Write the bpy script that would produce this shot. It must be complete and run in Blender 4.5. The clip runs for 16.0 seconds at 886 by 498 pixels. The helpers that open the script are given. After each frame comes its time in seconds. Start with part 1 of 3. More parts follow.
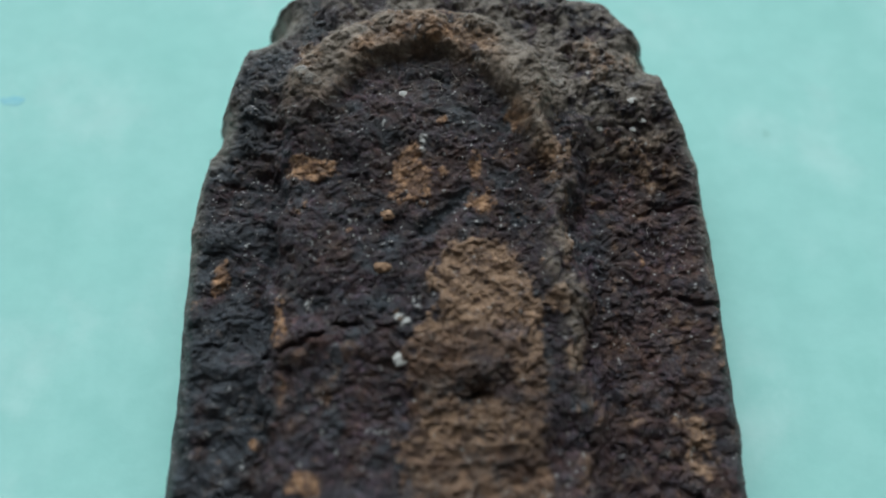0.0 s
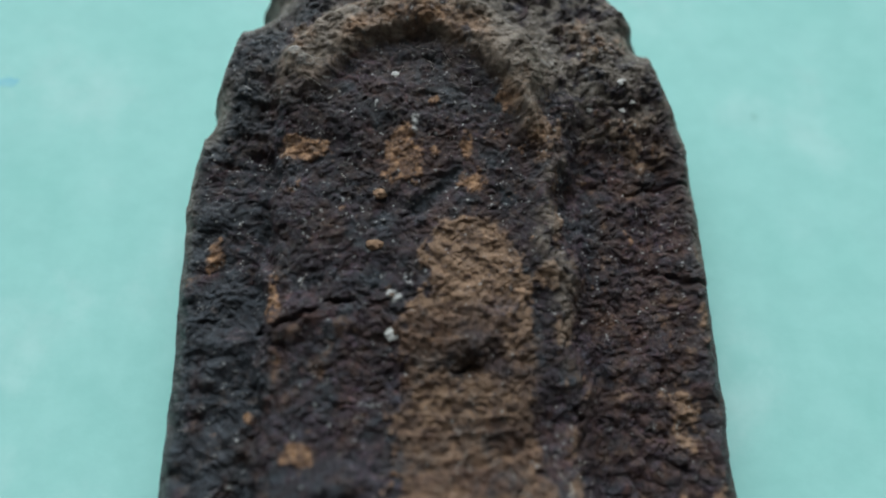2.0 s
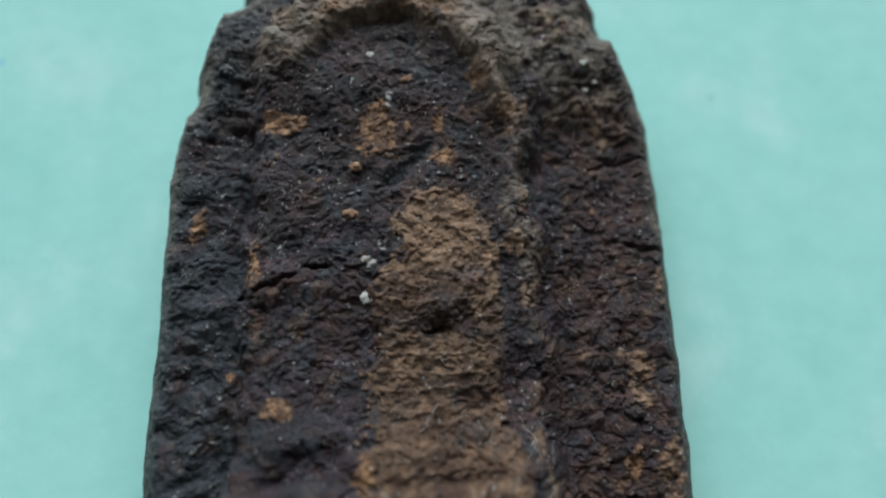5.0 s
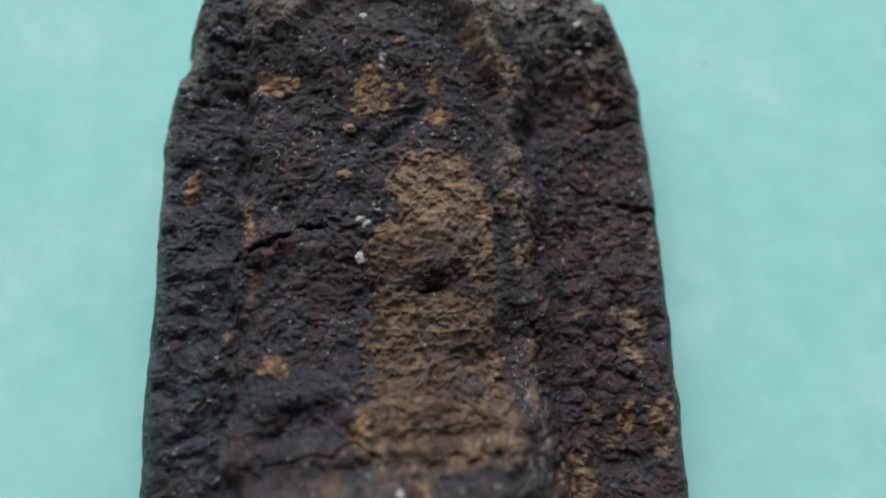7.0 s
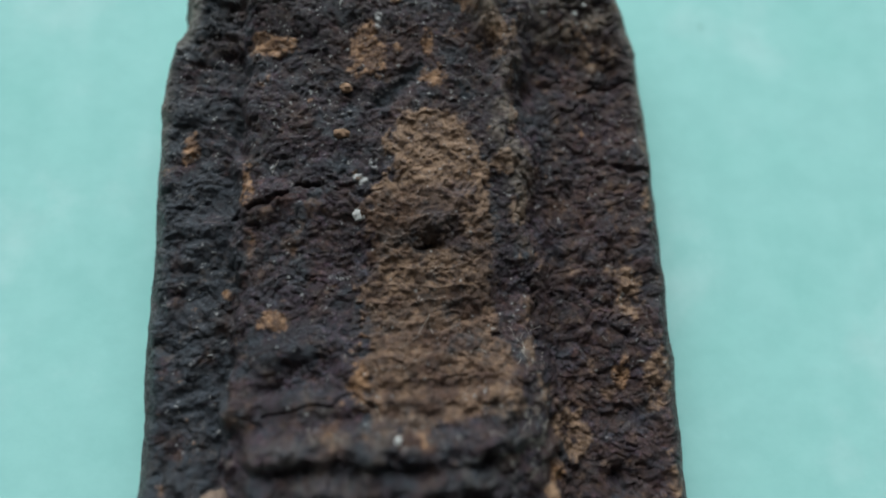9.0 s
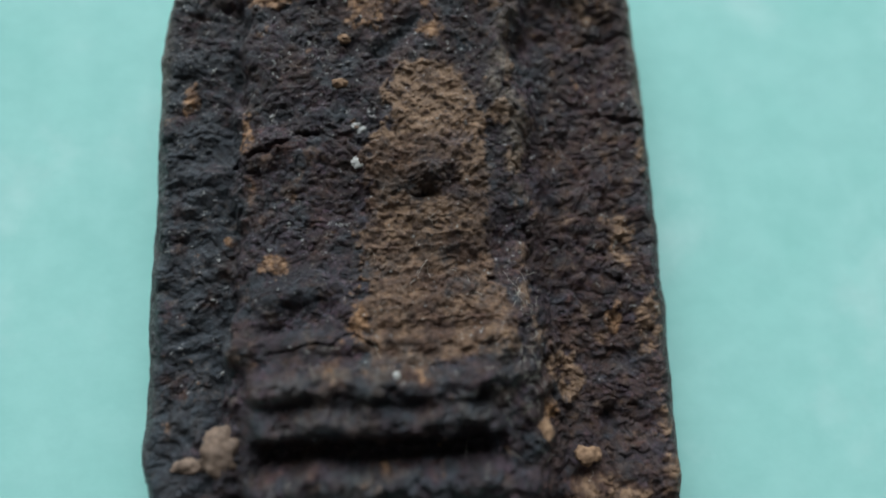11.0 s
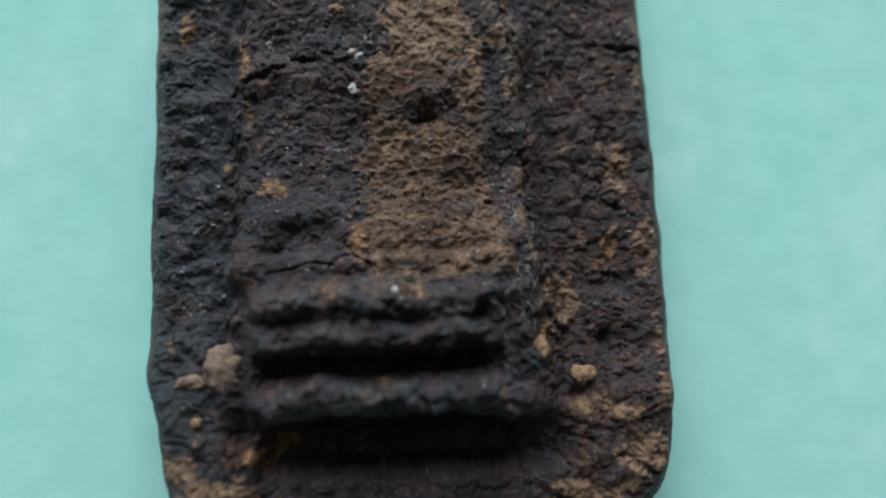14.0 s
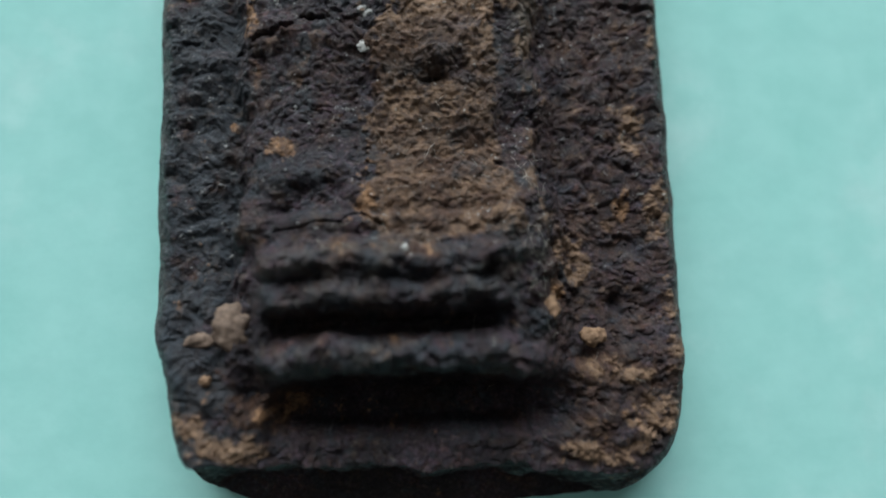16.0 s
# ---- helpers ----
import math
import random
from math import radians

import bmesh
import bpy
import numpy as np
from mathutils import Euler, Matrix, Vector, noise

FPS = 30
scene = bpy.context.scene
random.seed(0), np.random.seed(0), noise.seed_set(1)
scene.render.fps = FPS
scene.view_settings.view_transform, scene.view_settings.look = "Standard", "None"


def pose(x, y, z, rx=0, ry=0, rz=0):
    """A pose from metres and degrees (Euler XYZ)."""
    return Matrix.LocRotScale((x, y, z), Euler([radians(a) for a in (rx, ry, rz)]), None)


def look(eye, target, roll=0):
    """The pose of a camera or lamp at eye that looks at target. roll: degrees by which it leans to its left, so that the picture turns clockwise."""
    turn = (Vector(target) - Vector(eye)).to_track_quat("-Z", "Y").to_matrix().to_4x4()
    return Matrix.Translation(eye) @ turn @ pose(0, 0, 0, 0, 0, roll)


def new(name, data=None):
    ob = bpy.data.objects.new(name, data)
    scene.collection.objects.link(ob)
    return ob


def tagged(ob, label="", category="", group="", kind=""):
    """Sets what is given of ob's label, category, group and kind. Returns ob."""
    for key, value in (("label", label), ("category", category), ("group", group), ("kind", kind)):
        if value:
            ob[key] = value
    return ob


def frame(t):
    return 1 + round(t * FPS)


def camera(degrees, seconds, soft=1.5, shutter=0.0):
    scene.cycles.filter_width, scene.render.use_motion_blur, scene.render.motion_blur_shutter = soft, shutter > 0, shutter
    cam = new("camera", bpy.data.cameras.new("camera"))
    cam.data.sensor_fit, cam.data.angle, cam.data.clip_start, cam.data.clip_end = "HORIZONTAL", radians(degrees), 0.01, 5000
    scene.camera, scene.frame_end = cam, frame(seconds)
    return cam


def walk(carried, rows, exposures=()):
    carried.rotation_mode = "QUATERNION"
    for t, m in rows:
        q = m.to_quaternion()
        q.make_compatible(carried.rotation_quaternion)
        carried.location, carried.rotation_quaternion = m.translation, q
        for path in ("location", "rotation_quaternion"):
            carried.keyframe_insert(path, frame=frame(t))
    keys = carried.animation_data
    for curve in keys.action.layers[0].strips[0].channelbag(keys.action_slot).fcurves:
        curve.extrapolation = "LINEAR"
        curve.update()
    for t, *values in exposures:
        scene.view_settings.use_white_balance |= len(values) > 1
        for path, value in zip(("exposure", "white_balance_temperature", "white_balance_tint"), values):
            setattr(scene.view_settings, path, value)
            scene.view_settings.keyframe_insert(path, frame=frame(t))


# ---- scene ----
MM = 0.001
# ---- camera: seconds, place in millimetres, turn in degrees ----
cam = camera(80.0, 16.0, soft=2.05)
ROWS = [
    (0, -1.372, 0.695, 28.405, 14.244, -0.903, -0.229),
    (0.5, -1.342, 0.476, 28.441, 14.002, -1.055, -0.236),
    (1, -1.289, 0.222, 28.448, 13.820, -1.152, -0.216),
    (1.5, -1.171, -0.013, 28.489, 13.697, -1.103, -0.205),
    (2, -1.123, -0.166, 28.610, 13.613, -1.258, -0.254),
    (2.5, -0.978, -0.365, 28.860, 13.597, -1.458, -0.347),
    (3, -0.844, -0.595, 29.105, 13.643, -1.671, -0.443),
    (5.5, -0.297, -2.355, 29.857, 13.167, -2.624, -0.930),
    (6, -0.292, -2.720, 29.845, 12.804, -2.778, -1.045),
    (6.5, -0.283, -3.034, 29.797, 12.408, -2.832, -1.108),
    (7, -0.307, -3.342, 29.712, 12.063, -2.868, -1.178),
    (7.5, -0.276, -3.644, 29.592, 11.745, -2.774, -1.211),
    (8, -0.210, -3.992, 29.554, 11.419, -2.700, -1.235),
    (8.5, -0.159, -4.447, 29.618, 11.119, -2.742, -1.313),
    (9, -0.189, -5.004, 29.657, 10.969, -2.854, -1.412),
    (11.5, -0.172, -7.603, 29.928, 9.122, -2.995, -1.606),
    (12, -0.111, -8.095, 29.964, 8.672, -2.874, -1.644),
    (12.5, -0.062, -8.584, 29.954, 8.299, -2.786, -1.661),
    (13, -0.117, -9.037, 29.929, 7.954, -2.907, -1.737),
    (13.5, -0.097, -9.553, 29.833, 7.796, -2.892, -1.764),
    (14, -0.092, -10.038, 29.739, 7.690, -2.883, -1.830),
    (14.5, -0.175, -10.446, 29.612, 7.500, -2.897, -1.771),
    (15, -0.281, -10.779, 29.523, 7.144, -2.876, -1.706),
    (15.5, -0.329, -11.112, 29.414, 6.805, -2.693, -1.600),
    (16, -0.404, -11.376, 29.283, 6.465, -2.537, -1.488),
]
EXPOSURES = [(0.0, 0.0), (16.0, 0.0)]
walk(cam, [(t, pose(x * MM, y * MM, z * MM, rx, ry, rz)) for t, x, y, z, rx, ry, rz in ROWS], EXPOSURES)
cam.data.dof.use_dof = True
cam.data.dof.focus_distance = 26.6 * MM
cam.data.dof.aperture_fstop = 13.0

# ---- daylight: an overcast sky behind a window ----
world = bpy.data.worlds.new("overcast_sky")
world.use_nodes = True
scene.world = world
wn = world.node_tree.nodes
sky = wn.new("ShaderNodeTexSky")
sky.sky_type, sky.sun_disc = "NISHITA", False
sky.sun_elevation, sky.sun_rotation = radians(42), radians(-20)
world.node_tree.links.new(sky.outputs["Color"], wn["Background"].inputs["Color"])
wn["Background"].inputs["Strength"].default_value = 0.10

WIN_W, WIN_H, WIN_Y, WIN_X, WIN_Z = 2.0, 1.3, 1.15, -0.2, 0.85
day = bpy.data.lights.new("window_daylight", "AREA")
day.shape, day.size, day.size_y = "RECTANGLE", WIN_W, WIN_H
day.energy, day.color = 48.5, (0.97, 1.0, 1.0)
lamp = new("window_daylight", day)
lamp.matrix_world = look((WIN_X, WIN_Y + 0.03, WIN_Z), (WIN_X, 0.0, WIN_Z))


# ---- noise on a plane, in millimetres ----
def lattice(x, y, seed):
    """Smooth value noise, 0 to 1, with one cell a unit."""
    table = np.random.RandomState(seed).rand(256, 256)
    xi, yi = np.floor(x).astype(int), np.floor(y).astype(int)
    fx, fy = x - xi, y - yi
    fx, fy = fx * fx * fx * (fx * (fx * 6 - 15) + 10), fy * fy * fy * (fy * (fy * 6 - 15) + 10)
    a, b = table[xi % 256, yi % 256], table[(xi + 1) % 256, yi % 256]
    c, d = table[xi % 256, (yi + 1) % 256], table[(xi + 1) % 256, (yi + 1) % 256]
    return (a + (b - a) * fx) * (1 - fy) + (c + (d - c) * fx) * fy


def fbm(x, y, size, octaves, seed, gain=0.5):
    """Layered noise round 0, from -1 to 1; size: millimetres of the largest lumps."""
    total, amp, norm = 0.0, 1.0, 0.0
    for k in range(octaves):
        turn = 0.6 + 0.9 * k
        u = (x * math.cos(turn) - y * math.sin(turn)) / size + 31.7 * k
        v = (x * math.sin(turn) + y * math.cos(turn)) / size + 17.3 * k
        total, norm = total + amp * (2 * lattice(u, v, seed + k) - 1), norm + amp
        amp, size = amp * gain, size * 0.5
    return total / norm


def step(a, b, v):
    s = np.clip((v - a) / (b - a), 0, 1)
    return s * s * (3 - 2 * s)


# ---- materials ----
def material(name):
    m = bpy.data.materials.new(name)
    m.use_nodes = True
    return m, m.node_tree.nodes, m.node_tree.links, m.node_tree.nodes["Principled BSDF"]


def ramp(nodes, stops):
    r = nodes.new("ShaderNodeValToRGB")
    while len(r.color_ramp.elements) < len(stops):
        r.color_ramp.elements.new(0.5)
    for e, (p, c) in zip(r.color_ramp.elements, stops):
        e.position, e.color = p, (*c, 1)
    return r


def noise_node(nodes, links, coord, scale, detail=6.0, rough=0.6, stretch=(1, 1, 1)):
    mp = nodes.new("ShaderNodeMapping")
    mp.inputs["Scale"].default_value = stretch
    links.new(coord, mp.inputs["Vector"])
    n = nodes.new("ShaderNodeTexNoise")
    n.inputs["Scale"].default_value, n.inputs["Detail"].default_value = scale, detail
    n.inputs["Roughness"].default_value = rough
    links.new(mp.outputs["Vector"], n.inputs["Vector"])
    return n


def mix(nodes, links, fac, a, b, mode="MIX"):
    m = nodes.new("ShaderNodeMix")
    m.data_type, m.blend_type = "RGBA", mode
    for socket, value in ((m.inputs[0], fac), (m.inputs[6], a), (m.inputs[7], b)):
        if isinstance(value, bpy.types.NodeSocket):
            links.new(value, socket)
        else:
            socket.default_value = value if isinstance(value, float) else (*value, 1)
    return m.outputs[2]


def aged_clay():
    """Dark baked clay with earth, rust-coloured soil, lime and grey dusting, partly painted light; the deposits are
    laid by the attributes of the mesh.
    """
    m, nodes, links, bsdf = material("aged_clay")
    tc = nodes.new("ShaderNodeTexCoord").outputs["Object"]
    fine = noise_node(nodes, links, tc, 5200, 6, 0.7)
    grit = noise_node(nodes, links, tc, 11000, 3, 0.6)
    hue = noise_node(nodes, links, tc, 2300, 9, 0.78)
    crumbly = noise_node(nodes, links, tc, 1900, 8, 0.82)
    dark = ramp(nodes, [(0.37, (0.00756, 0.00588, 0.0084)), (0.44, (0.01512, 0.01176, 0.01596)), (0.50, (0.033, 0.0235, 0.0315)),
                        (0.545, (0.034, 0.034, 0.046)), (0.59, (0.060, 0.037, 0.037)), (0.66, (0.0882, 0.0672, 0.06552))])
    links.new(hue.outputs["Fac"], dark.inputs["Fac"])
    speck = ramp(nodes, [(0.40, (0.55, 0.53, 0.55)), (0.52, (1, 1, 1)), (0.63, (2.1, 2.05, 2.1))])
    links.new(fine.outputs["Fac"], speck.inputs["Fac"])
    skin = dark.outputs["Color"]
    for scale, low, high, tone in ((620, 0.50, 0.60, (0.030, 0.039, 0.050)), (840, 0.52, 0.62, (0.062, 0.032, 0.024)),
                                   (1150, 0.54, 0.62, (0.064, 0.045, 0.061)), (1500, 0.57, 0.64, (0.095, 0.082, 0.070))):
        patch = noise_node(nodes, links, tc, scale, 8, 0.7, (1, 1.3, 1))
        patch.inputs["Distortion"].default_value = 0.8
        cover = ramp(nodes, [(low, (0, 0, 0)), (high, (0.8, 0.8, 0.8))])
        links.new(patch.outputs["Fac"], cover.inputs["Fac"])
        skin = mix(nodes, links, cover.outputs["Color"], skin, tone)
    col = mix(nodes, links, 1.0, skin, speck.outputs["Color"], "MULTIPLY")
    broad = noise_node(nodes, links, tc, 360, 5, 0.6)
    wear = ramp(nodes, [(0.38, (0.34, 0.35, 0.39)), (0.5, (0.61, 0.575, 0.61)), (0.62, (1.00, 0.89, 0.94))])
    links.new(broad.outputs["Fac"], wear.inputs["Fac"])
    col = mix(nodes, links, 1.0, col, wear.outputs["Color"], "MULTIPLY")
    one = nodes.new("ShaderNodeAttribute")
    one.attribute_name = "deposit"
    two = nodes.new("ShaderNodeAttribute")
    two.attribute_name = "tint"
    s1, s2 = nodes.new("ShaderNodeSeparateColor"), nodes.new("ShaderNodeSeparateColor")
    links.new(one.outputs["Color"], s1.inputs["Color"])
    links.new(two.outputs["Color"], s2.inputs["Color"])
    coats = ((s2.outputs["Red"], (0.020, 0.011, 0.008), (0.088, 0.046, 0.029)),      # brown soil film
             (s2.outputs["Green"], (0.009, 0.013, 0.017), (0.036, 0.052, 0.066)),     # blue-grey skin, also the painted sheen of the lips
             (s1.outputs["Red"], (0.074, 0.047, 0.031), (0.315, 0.208, 0.130)),       # tan earth
             (s1.outputs["Green"], (0.085, 0.044, 0.025), (0.40, 0.240, 0.130)),      # orange soil
             (s1.outputs["Blue"], (0.25, 0.27, 0.27), (0.52, 0.55, 0.54)),          # lime, with painted glints
             (s2.outputs["Blue"], (0.068, 0.061, 0.051), (0.235, 0.215, 0.18)))      # grey dusting, partly painted light
    for fac, lo, hi in coats:
        r = ramp(nodes, [(0.38, lo), (0.62, hi)])
        links.new(grit.outputs["Fac"] if hi[2] > 0.4 else crumbly.outputs["Fac"], r.inputs["Fac"])
        col = mix(nodes, links, fac, col, r.outputs["Color"])
    links.new(col, bsdf.inputs["Base Color"])
    rr = ramp(nodes, [(0.40, (0.36, 0.36, 0.36)), (0.56, (0.85, 0.85, 0.85))])
    links.new(hue.outputs["Fac"], rr.inputs["Fac"])
    links.new(rr.outputs["Color"], bsdf.inputs["Roughness"])
    bsdf.inputs["Specular IOR Level"].default_value = 0.40
    bump = nodes.new("ShaderNodeBump")
    bump.inputs["Strength"].default_value, bump.inputs["Distance"].default_value = 0.9, 0.00016
    links.new(fine.outputs["Fac"], bump.inputs["Height"])
    links.new(bump.outputs["Normal"], bsdf.inputs["Normal"])
    return m


def paper_material():
    m, nodes, links, bsdf = material("mint_paper")
    tc = nodes.new("ShaderNodeTexCoord").outputs["Object"]
    blotch = noise_node(nodes, links, tc, 105, 7, 0.62)
    grain = noise_node(nodes, links, tc, 420, 8, 0.62, (1, 1.4, 1))
    a = ramp(nodes, [(0.3, (0.300, 0.665, 0.625)), (0.55, (0.335, 0.690, 0.660)), (0.72, (0.420, 0.735, 0.715))])
    links.new(blotch.outputs["Fac"], a.inputs["Fac"])
    b = ramp(nodes, [(0.38, (0.955, 0.97, 0.97)), (0.62, (1.035, 1.025, 1.025))])
    links.new(grain.outputs["Fac"], b.inputs["Fac"])
    links.new(mix(nodes, links, 1.0, a.outputs["Color"], b.outputs["Color"], "MULTIPLY"), bsdf.inputs["Base Color"])
    bsdf.inputs["Roughness"].default_value = 0.9
    bsdf.inputs["Specular IOR Level"].default_value = 0.2
    bump = nodes.new("ShaderNodeBump")
    bump.inputs["Strength"].default_value, bump.inputs["Distance"].default_value = 0.2, 0.0001
    links.new(grain.outputs["Fac"], bump.inputs["Height"])
    links.new(bump.outputs["Normal"], bsdf.inputs["Normal"])
    return m


def plain(name, lo, hi, scale, rough, bump_depth=0.0):
    m, nodes, links, bsdf = material(name)
    tc = nodes.new("ShaderNodeTexCoord").outputs["Object"]
    n = noise_node(nodes, links, tc, scale, 6, 0.6)
    r = ramp(nodes, [(0.3, lo), (0.7, hi)])
    links.new(n.outputs["Fac"], r.inputs["Fac"])
    links.new(r.outputs["Color"], bsdf.inputs["Base Color"])
    bsdf.inputs["Roughness"].default_value = rough
    if bump_depth:
        b = nodes.new("ShaderNodeBump")
        b.inputs["Strength"].default_value, b.inputs["Distance"].default_value = 0.6, bump_depth
        links.new(n.outputs["Fac"], b.inputs["Height"])
        links.new(b.outputs["Normal"], bsdf.inputs["Normal"])
    return m


CLAY = aged_clay()
PAPER = paper_material()
# tones of the unseen room, set by how much fill light they bounce
WALL = plain("wall_paint", (0.165, 0.165, 0.162), (0.20, 0.20, 0.195), 6, 0.9)
FLOOR = plain("floor_paint", (0.07, 0.06, 0.05), (0.10, 0.085, 0.075), 4, 0.7)
TABLE = plain("table_wood", (0.16, 0.10, 0.06), (0.24, 0.16, 0.10), 14, 0.55)
LIME = plain("lime_crust", (0.22, 0.24, 0.24), (0.62, 0.65, 0.63), 6000, 0.85, 0.0001)
SOIL = plain("ochre_soil", (0.12, 0.072, 0.043), (0.34, 0.225, 0.14), 3500, 0.9, 0.00015)
LUMP = plain("tan_earth", (0.08, 0.058, 0.045), (0.21, 0.155, 0.118), 3000, 0.9, 0.00015)
FIBRE = plain("pale_fibre", (0.28, 0.27, 0.24), (0.48, 0.47, 0.43), 3000, 0.6)
INK = plain("blue_ink", (0.20, 0.56, 0.66), (0.30, 0.66, 0.70), 900, 0.8)
DIRT = plain("grey_dirt", (0.27, 0.57, 0.54), (0.33, 0.66, 0.63), 4000, 0.9)


# ---- structure: an unseen room, added round the table to shape the light ----
def box(bm, x0, x1, y0, y1, z0, z1):
    v = [bm.verts.new((x, y, z)) for z in (z0, z1) for y in (y0, y1) for x in (x0, x1)]
    for f in ((0, 2, 3, 1), (4, 5, 7, 6), (0, 1, 5, 4), (2, 6, 7, 3), (0, 4, 6, 2), (1, 3, 7, 5)):
        bm.faces.new([v[i] for i in f])


def solid(name, boxes, mat, label, category):
    bm = bmesh.new()
    for b in boxes:
        box(bm, *b)
    me = bpy.data.meshes.new(name)
    bm.to_mesh(me)
    bm.free()
    me.materials.append(mat)
    return tagged(new(name, me), label, category, kind="structure")


X0, X1, Y0, Y1, Z0, Z1 = -1.6, 1.5, -1.9, 1.2, -0.75, 1.75
wl, wr, wb, wt = WIN_X - WIN_W / 2, WIN_X + WIN_W / 2, WIN_Z - WIN_H / 2, WIN_Z + WIN_H / 2
solid("floor", [(X0, X1, Y0, Y1, Z0 - 0.1, Z0)], FLOOR, "plain brown floor of the added, unseen room", "floor")
solid("ceiling", [(X0, X1, Y0, Y1, Z1, Z1 + 0.1)], WALL, "plain grey painted ceiling of the added, unseen room", "ceiling")
solid("wall_south", [(X0, X1, Y0 - 0.12, Y0, Z0, Z1)], WALL, "plain grey painted wall, unseen, added behind the table", "wall")
solid("wall_west", [(X0 - 0.12, X0, Y0, Y1, Z0, Z1)], WALL, "plain grey painted side wall, unseen and added", "wall")
solid("wall_east", [(X1, X1 + 0.12, Y0, Y1, Z0, Z1)], WALL, "plain grey painted side wall, unseen and added", "wall")
solid("wall_north", [(X0, wl, Y1, Y1 + 0.15, Z0, Z1), (wr, X1, Y1, Y1 + 0.15, Z0, Z1),
                     (wl, wr, Y1, Y1 + 0.15, Z0, wb), (wl, wr, Y1, Y1 + 0.15, wt, Z1)], WALL,
      "plain grey painted wall, unseen and added, with a window opening", "wall")
solid("tabletop", [(-0.5, 0.5, -0.5, 0.5, Z0, -0.0006)], TABLE, "plain brown wooden table block under the paper", "table")


# ---- the sheet of paper ----
def grid_mesh(name, xs, ys, z, mats, smooth=True, keep=None, layers=(), along=None):
    """A sheet of quads over the grid xs, ys (mm) at the heights z; keep: mask of the quads; layers: named RGB fields."""
    nx, ny = len(xs), len(ys)
    gx, gy = np.meshgrid(xs, ys, indexing="ij")
    idx = np.arange(nx * ny).reshape(nx, ny)
    quads = np.stack([idx[:-1, :-1], idx[1:, :-1], idx[1:, 1:], idx[:-1, 1:]], -1)
    quads = quads.reshape(-1, 4) if keep is None else quads[keep]
    used, inverse = np.unique(quads, return_inverse=True)
    co = np.stack([gx, gy if along is None else along, z], -1).reshape(-1, 3)[used] * MM
    me = bpy.data.meshes.new(name)
    me.vertices.add(len(co))
    me.vertices.foreach_set("co", co.astype(np.float32).ravel())
    me.loops.add(quads.size)
    me.loops.foreach_set("vertex_index", inverse.astype(np.int32).ravel())
    me.polygons.add(len(quads))
    me.polygons.foreach_set("loop_start", np.arange(0, quads.size, 4, dtype=np.int32))
    me.polygons.foreach_set("use_smooth", np.full(len(quads), smooth))
    for label, field in layers:
        at = me.color_attributes.new(label, "FLOAT_COLOR", "POINT")
        rgba = np.ones((len(used), 4), np.float32)
        rgba[:, :3] = field.reshape(-1, 3)[used]
        at.data.foreach_set("color", rgba.ravel())
    me.update()
    me.validate()
    me.materials.append(mats)
    return me


def paper_height(gx, gy):
    """The slightly wavy top of the sheet, in millimetres."""
    far = step(18, 60, np.hypot(gx, gy))
    z = 0.12 * fbm(gx, gy, 14, 3, 5) * (0.25 + far) - 0.05 + 0.25 * far * fbm(gx, gy, 60, 2, 9)
    return np.minimum(z, 0.0)


def paper_sheet():
    xs, ys = np.linspace(-150, 150, 301), np.linspace(-105, 105, 211)
    gx, gy = np.meshgrid(xs, ys, indexing="ij")
    z = paper_height(gx, gy)
    me = grid_mesh("paper_sheet", xs, ys, z, PAPER)
    ob = new("paper_sheet", me)
    thick = ob.modifiers.new("thickness", "SOLIDIFY")
    thick.thickness, thick.offset = 0.1 * MM, -1
    return tagged(ob, "mint green sheet of paper lying on the table", "paper", kind="structure")


paper_sheet()


# ---- the tablet: outline, relief and deposits, in millimetres ----
STEP = 0.048
xs = np.arange(-15.2, 15.2, STEP)
ys = np.arange(-22.4, 24.4, STEP)
X, Y = np.meshgrid(xs, ys, indexing="ij")

# outline: a worn arch-topped plate with chipped shoulders
Xw = X * (1 + 0.045 * step(-12.0, -15.5, Y) * (X < 0)) + 0.289 + 0.015 * Y - 0.5 * step(9.0, 16.0, Y) + 0.16 * fbm(X, Y, 4.0, 3, 11)
Yw = Y + 0.14 * fbm(X, Y, 3.6, 3, 21)
F = 1 - np.abs(Xw / 14.02) ** 4.95 - np.clip((Yw - 6.5) / 16.9, 0, None) ** 1.98 - np.exp(0.32 * (-Yw - 21.6))
fx, fy = np.gradient(F, STEP, STEP)
edge = np.minimum(F / np.sqrt(fx * fx + fy * fy + 1e-4), 6.0)            # millimetres inside the outline


def chip(cx, cy, rx, ry, turn):
    """Bites a rounded notch out of the outline."""
    global edge
    c, s = math.cos(math.radians(turn)), math.sin(math.radians(turn))
    u, v = (X - cx) * c + (Y - cy) * s, (Y - cy) * c - (X - cx) * s
    edge = np.minimum(edge, (np.hypot(u / rx, v / ry) - 1) * min(rx, ry))


chip(-11.9, 19.85, 1.15, 0.75, 0)
chip(-13.9, 13.5, 0.7, 0.8, -20)
chip(11.7, 18.4, 0.65, 0.35, 25)
# one shoulder is worn down to a slope
slant = 22.95 - 0.16 * (X - 3.0) - 0.28 * np.clip(X - 7.6, 0, None) ** 2 - Y + 0.12 * fbm(X, Y, 2.0, 3, 33)
edge = np.minimum(edge, slant / np.hypot(1, 0.16 + 0.56 * np.clip(X - 7.6, 0, None)))
edge = edge + 0.07 * fbm(X, Y, 0.9, 3, 31)

N1 = fbm(X, Y, 1.1, 5, 101, 0.65)
N2 = fbm(X, Y, 0.6, 4, 111, 0.7)

